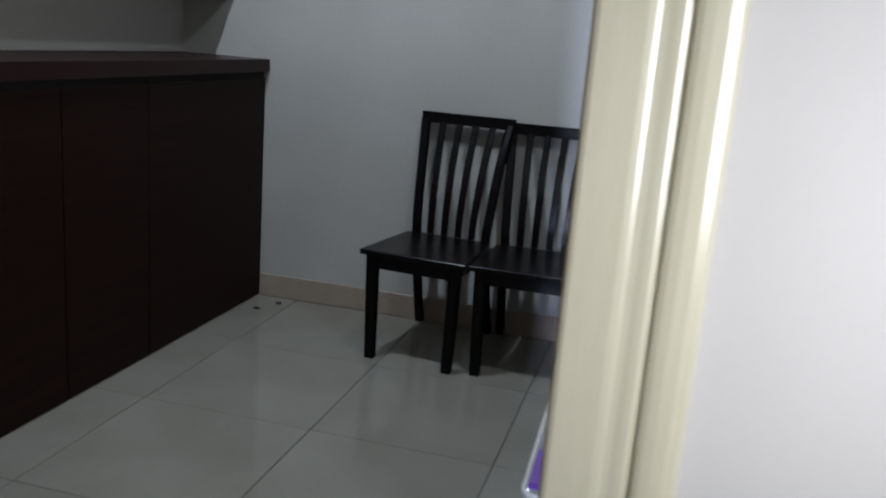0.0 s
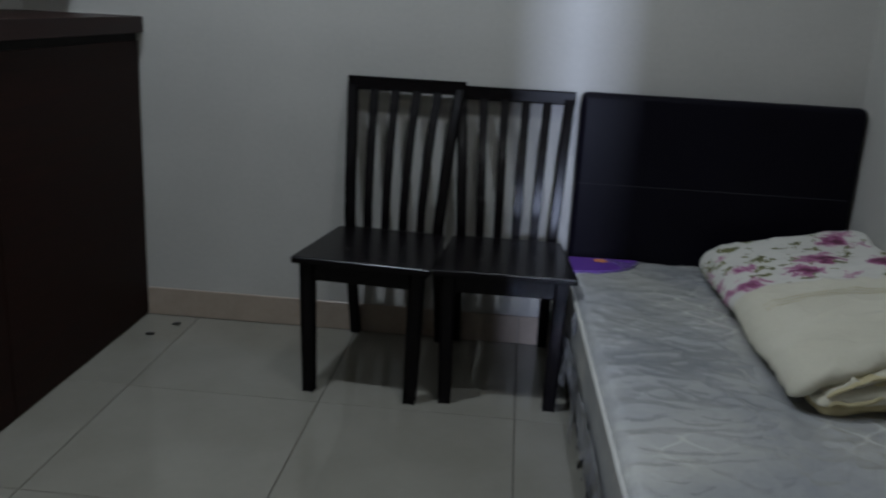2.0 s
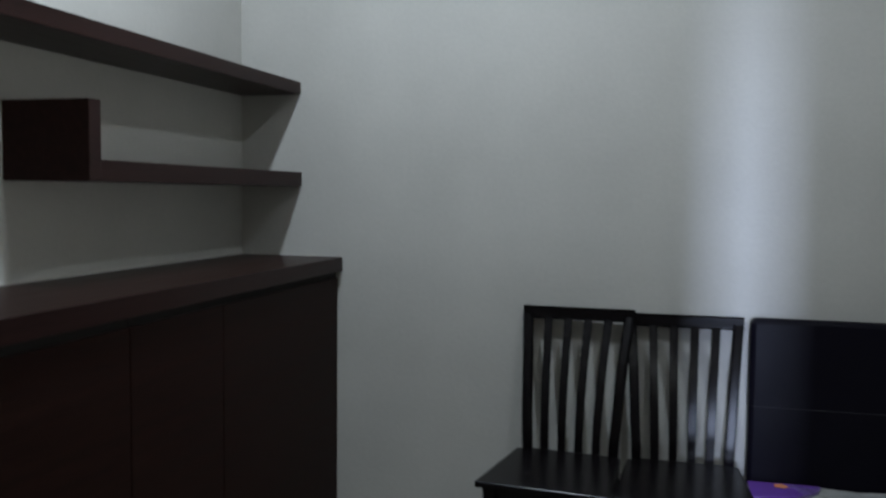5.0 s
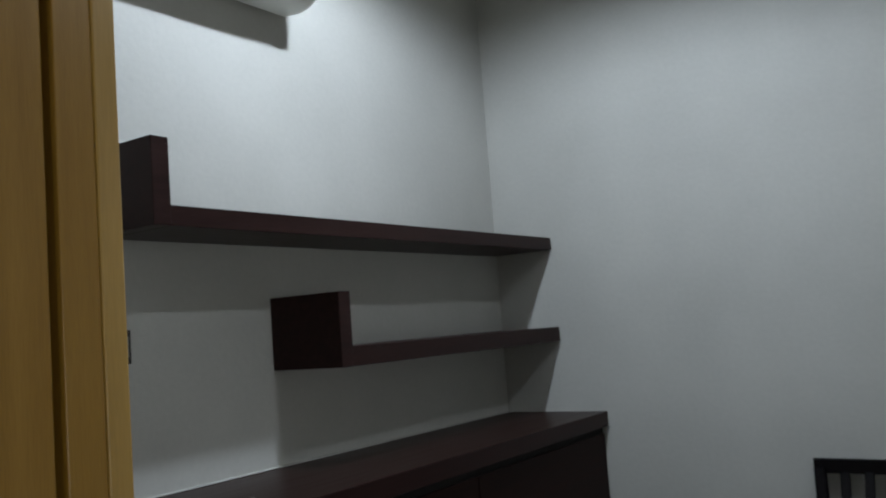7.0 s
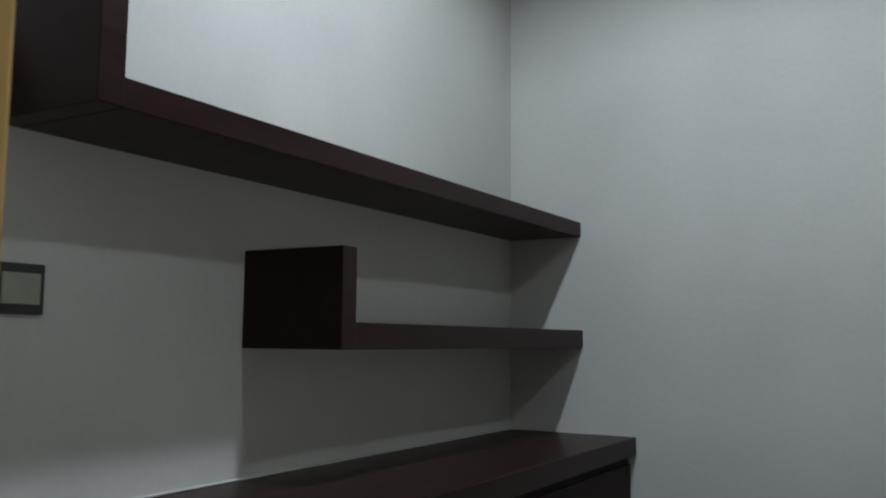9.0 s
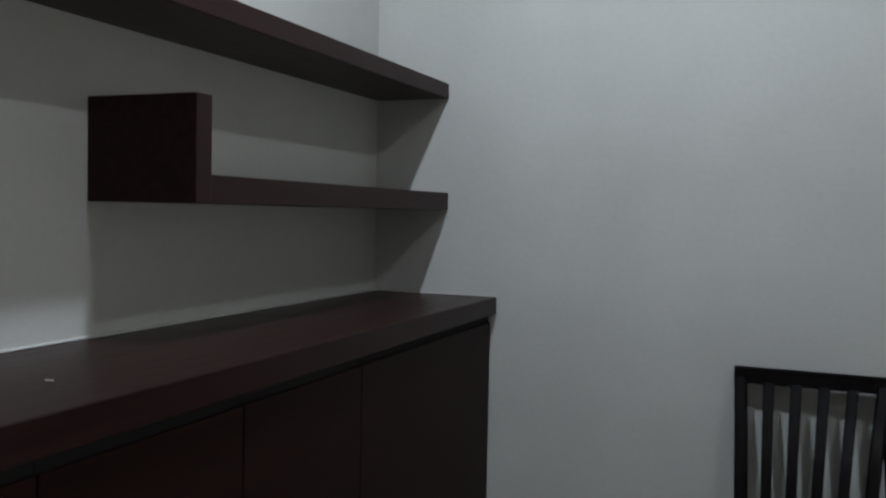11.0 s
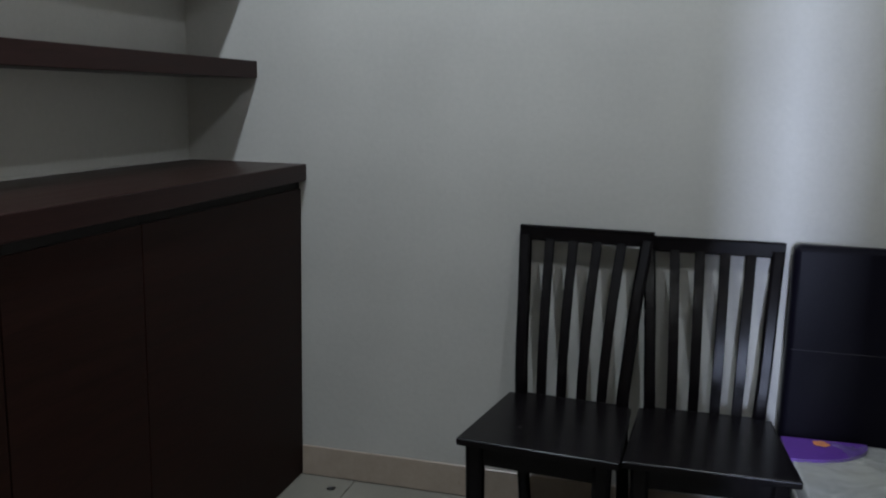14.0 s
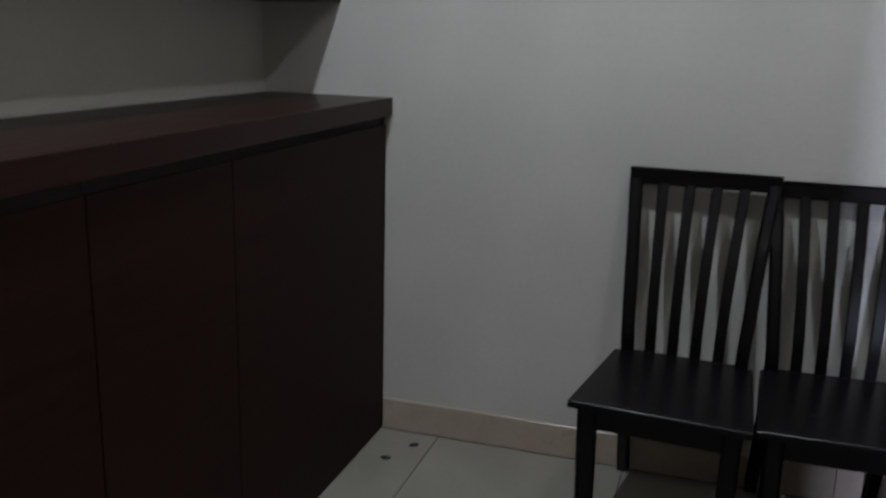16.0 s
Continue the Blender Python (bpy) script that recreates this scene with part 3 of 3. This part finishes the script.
def soft_slab(lx, ly, lz, nx, ny, nz, radius, height):
    """A rounded slab whose top is lifted by height(x, y)."""
    b = bmesh.new()
    made = {}

    def vert(i, j, k):
        key = (i, j, k)
        if key not in made:
            p = Vector(((i / nx - 0.5) * lx, (j / ny - 0.5) * ly, (k / nz) * lz))
            q = Vector((max(-lx / 2 + radius, min(lx / 2 - radius, p.x)), max(-ly / 2 + radius, min(ly / 2 - radius, p.y)), max(radius, min(lz - radius, p.z))))
            d = p - q
            if d.length > radius:
                p = q + d.normalized() * radius
            p = p + height(p)
            made[key] = b.verts.new(p)
        return made[key]

    for i in range(nx):
        for j in range(ny):
            for k in (0, nz):
                b.faces.new([vert(i, j, k), vert(i + 1, j, k), vert(i + 1, j + 1, k), vert(i, j + 1, k)])
    for i in range(nx):
        for k in range(nz):
            for j in (0, ny):
                b.faces.new([vert(i, j, k), vert(i + 1, j, k), vert(i + 1, j, k + 1), vert(i, j, k + 1)])
    for j in range(ny):
        for k in range(nz):
            for i in (0, nx):
                b.faces.new([vert(i, j, k), vert(i, j + 1, k), vert(i, j + 1, k + 1), vert(i, j, k + 1)])
    return b


def quilt(p):
    """Quilting dimples and slow waviness of the mattress and its wrinkled plastic cover."""
    if p.z < 0.1:
        return Vector((0.004 * noise.noise(p * 5), 0, 0))
    q = 1.0
    for sign, shift in ((1, 0.0), (-1, 0.5)):
        d = (p.x + sign * 0.027 * math.sin(p.y * 52)) / 0.11 + shift + 10.0
        q = min(q, abs(d - math.floor(d) - 0.5) * 7)
    bend = 0.35 * noise.noise(Vector((p.x * 3.1, p.y * 2.7, 21.0)))
    w = 1 - abs(noise.noise(Vector((p.x * 4.5 + bend * 5, p.y * 6 + bend * 7, 3.0)))) * 2.6
    area = 0.5 + 0.5 * noise.noise(Vector((p.x * 3, p.y * 3, 11.0)))
    return Vector((0, 0, 0.002 * max(0.0, 1 - q) ** 2 * (1.25 - area) + 0.0010 * max(w, 0) ** 2 * area * area - 0.003))


mat_at = (2.423, -1.06, 0.178)
mattress = thing("mattress", mat_at, "cream and grey quilted single mattress still in clear plastic wrap", "mattress", "", 1.6)
part("mattress_body", soft_slab(0.895, 1.90, 0.196, 130, 270, 10, 0.03, quilt), MATTRESS, mattress, smooth=True)


def crease(x, y, seed, sharp):
    return max(0.0, 1 - sharp * abs(noise.noise(Vector((x, y, seed)))))


def film_height(x, y):
    """Creases of the loose wrap: long ones across the bed, finer crumple between."""
    bx = 0.30 * noise.noise(Vector((x * 2.3, y * 2.0, 21.0)))
    by = 0.30 * noise.noise(Vector((x * 2.1, y * 2.6, 33.0)))
    area = max(0.0, min(1.0, 0.55 + 0.9 * noise.noise(Vector((x * 2.4, y * 2.4, 11.0)))))
    h = 0.0075 * crease(x * 2.6 + by * 4, y * 6.5 + bx * 7, 3.0, 3.2) ** 2 * area
    h += 0.0060 * crease(x * 5.5 - y * 3.0 + bx * 6, y * 5.0 + x * 3.5 + by * 5, 7.0, 3.6) ** 2 * (1.1 - area)
    h += 0.0028 * crease(x * 13 + by * 9, y * 17 + bx * 9, 15.0, 3.0) ** 2
    return h + 0.0007 * noise.noise(Vector((x * 38, y * 38, 5.0)))


b = bmesh.new()
nx, ny = 150, 330
rows = []
for i in range(nx + 1):
    x = -0.446 + 0.892 * i / nx
    rows.append([])
    for j in range(ny + 1):
        y = -0.947 + 1.894 * j / ny
        edge = max(0.0, 1 - min(0.446 - abs(x), 0.947 - abs(y)) / 0.035)
        rows[-1].append(b.verts.new((x, y, 0.1985 + film_height(x, y) * (1 - 0.7 * edge) - 0.016 * edge * edge)))
for i in range(nx):
    for j in range(ny):
        b.faces.new((rows[i][j], rows[i + 1][j], rows[i + 1][j + 1], rows[i][j + 1]))
cover = part("plastic_cover", b, FILM, mattress, "clear crumpled plastic cover", True)
cover.visible_shadow = False


def ring(lx, ly, z, r):
    b = bmesh.new()
    c = 0.03
    pts = []
    for cx, cy, a0 in ((lx / 2 - c, ly / 2 - c, 0), (-lx / 2 + c, ly / 2 - c, 90), (-lx / 2 + c, -ly / 2 + c, 180), (lx / 2 - c, -ly / 2 + c, 270)):
        for k in range(5):
            a = radians(a0 + k * 22.5)
            pts.append(Vector((cx + c * math.cos(a), cy + c * math.sin(a), z)))
    rings = []
    for i, p in enumerate(pts):
        t = (pts[(i + 1) % len(pts)] - pts[i - 1]).normalized()
        side = Vector((t.y, -t.x, 0))
        rings.append([b.verts.new(p + side * r * math.cos(a * math.tau / 8) + Vector((0, 0, r * math.sin(a * math.tau / 8)))) for a in range(8)])
    for i in range(len(rings)):
        r0, r1 = rings[i], rings[(i + 1) % len(rings)]
        for k in range(8):
            b.faces.new((r0[k], r0[(k + 1) % 8], r1[(k + 1) % 8], r1[k]))
    return b


part("piping", ring(0.893, 1.898, 0.178, 0.007), PIPING, mattress, "pale piping tape", True)
# printed corners at the head and foot ends
for end in (1, -1):
    b = bmesh.new()
    low, high = [], []
    for k in range(16):
        a = radians(-90 + 90 * (k - 1) / 14)
        px, py = (-0.437, 0.938) if k == 0 else (-0.437 + 0.228 * math.cos(a), 0.938 + 0.160 * math.sin(a))
        low.append(b.verts.new((px, py * end, 0.190)))
        high.append(b.verts.new((px, py * end, 0.2025)))
    b.faces.new(low[::-1])
    b.faces.new(high)
    for k in range(16):
        b.faces.new((low[k], low[(k + 1) % 16], high[(k + 1) % 16], high[k]))
    patch = part("corner_print", b, PURPLE, mattress, "purple printed mattress corner")
    b = bmesh.new()
    for k in range(5):
        a = k * math.tau / 5
        cx, cy = -0.335 + 0.014 * math.cos(a), 0.905 * end + 0.014 * math.sin(a)
        b.faces.new([b.verts.new((cx + 0.011 * math.cos(t * math.tau / 10), cy + 0.011 * math.sin(t * math.tau / 10), 0.2032 + 0.0003 * k)) for t in range(10)])
    part("flower_print", b, ORANGE, patch, "orange flower print")

# loose wrap hanging along the side
b = bmesh.new()
grid = []
for i in range(150):
    y = 0.72 - 1.5 * i / 149
    column = []
    for k in range(12):
        tatter = abs(noise.noise(Vector((y * 13, 0, 2)))) + 0.5 * abs(noise.noise(Vector((y * 31, 0, 4))))
        z = 0.075 - 0.17 * k / 11 * (0.25 + 1.5 * tatter)
        out = 0.008 + 0.008 * (k / 11) + 0.010 * noise.noise(Vector((y * 12, z * 16, 1))) + 0.006 * noise.noise(Vector((y * 34, z * 30, 5)))
        out += 0.014 * math.exp(-((y - 0.52) / 0.07) ** 2) * (0.4 + abs(noise.noise(Vector((y * 40, z * 45, 8)))))
        column.append(b.verts.new((-0.449 - max(out, 0.004), y + 0.012 * noise.noise(Vector((y * 9, z * 20, 9))), z)))
    grid.append(column)
for i in range(149):
    for k in range(11):
        b.faces.new((grid[i][k], grid[i + 1][k], grid[i + 1][k + 1], grid[i][k + 1]))
part("plastic_wrap", b, TORN_FILM, mattress, "loose crumpled clear plastic wrap", True)

# crumpled tufts of the wrap, gathered at its tied corner and at the floor
def tuft(x, y, z, size, seed):
    b = bmesh.new()
    bmesh.ops.create_icosphere(b, subdivisions=3, radius=1.0)
    for v in b.verts:
        n1 = abs(noise.noise(v.co * 2.1 + Vector((seed, 0, 0))))
        n2 = abs(noise.noise(v.co * 5.3 + Vector((0, seed, 0))))
        k = 0.55 + 0.9 * n1 + 0.5 * n2
        v.co = Vector((x + v.co.x * size[0] * k, y + v.co.y * size[1] * k, z + v.co.z * size[2] * k))
    part("wrap_tuft", b, TUFT_FILM, mattress, "shiny crumpled tuft of plastic wrap")


tuft(-0.452, 0.435, 0.145, (0.010, 0.024, 0.034), 3.0)
tuft(-0.458, -0.33, -0.045, (0.016, 0.055, 0.050), 9.0)

# ---- folded duvet ----
duvet = thing("folded_duvet", (2.622, -0.725, 0.374), "folded cream duvet with a floral end, lying on the mattress", "duvet", "", 0.5)


def fanned(seed, amp, low, high, lx, recede):
    """Crumpled cloth whose spine lies at low x and whose layers fan out towards high x."""
    def f(p):
        t = max(0.0, min(1.0, p.x / lx + 0.5))
        t = t ** 0.5
        a = noise.noise(Vector((p.x * 4 + seed, p.y * 4.5, p.z * 8)))
        c = noise.noise(Vector((p.x * 11, p.y * 12 + seed, p.z * 12)))
        e = 1 - 2.4 * abs(noise.noise(Vector((p.x * 9 + seed + p.y * 5, p.y * 13 - p.x * 4, 0.3))))
        dz = low + (high - low) * t + p.z * (0.6 + 0.4 * t) - p.z
        front = max(0.0, -p.y - 0.36) * 2.0
        back = max(0.0, min(1.0, (-p.y + 0.02) / 0.45))
        ruffle = front * 4 * noise.noise(Vector((p.x * 7 + seed * 3, p.z * 25, seed)))
        pleat = min(front * 3, 0.5) * max(0.0, 1 - 3.2 * abs(noise.noise(Vector((p.x * 15 + p.y * 10 + seed, p.y * 5, p.z * 14 + seed))))) ** 2
        return Vector((0.5 * amp * c, 0.6 * amp * a + recede * back * back * t ** 3 - 0.05 * front * (1 - t) + 0.016 * ruffle, dz + 0.017 * pleat + 0.006 * ruffle + amp * (0.8 * a + 0.35 * c + 0.6 * max(e, 0) ** 3) - 0.10 * front * (1 - t) * (low + 0.03)))
    return f


def layer(name, mat, x0, x1, y0, y1, thick, low, high, seed, amp, recede=0.0, label="", keep=None):
    b = soft_slab(x1 - x0, y1 - y0, thick, 44, 80, 6, thick * 0.48, fanned(seed, amp, low, high, x1 - x0, recede))
    if keep:
        bmesh.ops.delete(b, geom=[f for f in b.faces if not keep(f.calc_center_median())], context="FACES")
    o = part(name, b, mat, duvet, label, True)
    o.matrix_local = pose((x0 + x1) / 2, (y0 + y1) / 2, 0)


def seam_line(c):
    return c.y + 0.10 * c.x - 0.02 + 0.012 * math.sin(c.x * 20)


layer("fold", TAN_LINING, -0.190, 0.245, -0.500, 0.50, 0.040, 0.002, 0.004, 1.3, 0.010, 0.0, "tan duvet lining")
layer("fold", CREAM, -0.195, 0.240, -0.515, 0.51, 0.042, 0.012, 0.040, 5.1, 0.015, 0.03)
layer("fold", TAN_LINING, -0.180, 0.235, -0.490, 0.50, 0.034, 0.024, 0.078, 8.7, 0.014, 0.06, "tan duvet lining")
layer("fold", CREAM, -0.185, 0.240, -0.510, 0.51, 0.036, 0.026, 0.102, 21.7, 0.014, 0.12)
layer("fold", TAN_LINING, -0.178, 0.236, -0.513, 0.50, 0.013, 0.022, 0.066, 31.2, 0.010, 0.04, "tan duvet lining")
layer("fold", TAN_LINING, -0.180, 0.238, -0.512, 0.50, 0.012, 0.042, 0.120, 17.9, 0.010, 0.10, "tan duvet lining")
layer("top_fold", CREAM, -0.245, 0.245, -0.505, 0.52, 0.078, 0.006, 0.112, 12.4, 0.013, 0.17, "", lambda c: seam_line(c) < 0.003)
layer("floral_panel", FLORAL, -0.245, 0.245, -0.505, 0.52, 0.078, 0.0065, 0.1125, 12.4, 0.013, 0.17, "white cotton printed with magenta roses", lambda c: seam_line(c) > -0.003)


# three rows of tan stitching beside the floral end
cloth = fanned(12.4, 0.013, 0.006, 0.112, 0.49, 0.17)
for row in range(3):
    points = []
    for k in range(25):
        u = k / 24
        q = Vector((-0.20 + 0.30 * u, -0.085 - 0.016 * row - 0.045 * u + 0.05 * math.sin(u * 2.2), 0.078))
        q = q + cloth(q)
        points.append((q.x, q.y + 0.0075, q.z + 0.0007))
    part("stitching", sweep(bmesh.new(), points, 0.0018, 0.0012, Vector((0, 1, 0))), TAN_LINING, duvet, "row of tan stitching")


# ---- debris on the floor ----
def debris(x, y, turn, sx):
    b = bmesh.new()
    bmesh.ops.create_icosphere(b, subdivisions=2, radius=1.0)
    for v in b.verts:
        k = 1 + 0.25 * noise.noise(v.co * 1.7 + Vector((x * 9, y * 7, 0)))
        v.co = Vector((v.co.x * 0.017 * sx * k, v.co.y * 0.009 * k, 0.0055 + v.co.z * 0.0055))
    o = tagged(new("floor_debris", mesh_of("floor_debris", b, DARK_PLASTIC, True)), "small dark scrap lying on the tiled floor", "debris", "scraps on the floor")
    o.matrix_world = pose(x, y, 0.0, 0, 0, turn)


debris(0.510, -0.215, 10, 1.0)
debris(0.563, -0.101, 35, 0.9)

# ---- baseboards and floor tiles ----
bb = tagged(new("baseboard"), "beige glazed tile skirting along the wall", "baseboard", "", "structure")
x = CAB_X
while x < W - 0.01:
    nxt = 1.212 if x < 0.615 else min(W, 0.615 + 0.597 * (math.floor((x + 0.001 - 0.615) / 0.597) + 1))
    part("skirting_tile", block(x + 0.0008, nxt - 0.0008, -0.010, 0, 0.0, 0.105, 0.0015, 1), SKIRT, bb)
    x = nxt
part("skirting_tile", block(W - 0.010, W, FRONT, -0.0105, 0.0, 0.105, 0.0015, 1), SKIRT, bb)

slab = structure("floor", block(-0.9, 4.12, -8.7, 0.12, -0.12, -0.0035), GROUT, "cream polished porcelain tile floor with thin dark joints", "floor")
shared = {}
xs = [-0.585, 0.015, 0.615, 1.212, 1.809, 2.406, 3.003, 3.6]
ys = [-0.011] + [-0.627 - 0.6085 * k for k in range(0, 8)]
for i in range(len(xs) - 1):
    for j in range(len(ys) - 1):
        x0, x1, y0, y1 = xs[i], xs[i + 1], ys[j + 1], ys[j]
        if y0 > HALL - 0.05:
            x0, x1 = max(x0, 0.0), min(x1, W)
        if x1 - x0 < 0.03:
            continue
        key = (round(x1 - x0, 3), round(y1 - y0, 3))
        if key not in shared:
            lx, ly = key[0] / 2 - 0.0016, key[1] / 2 - 0.0016
            shared[key] = mesh_of("tile", block(-lx, lx, -ly, ly, -0.008, 0.0, 0.0012, 1), TILE)
        t = new("tile", shared[key])
        t.parent = slab
        t.matrix_local = pose((x0 + x1) / 2, (y0 + y1) / 2, 0.0)
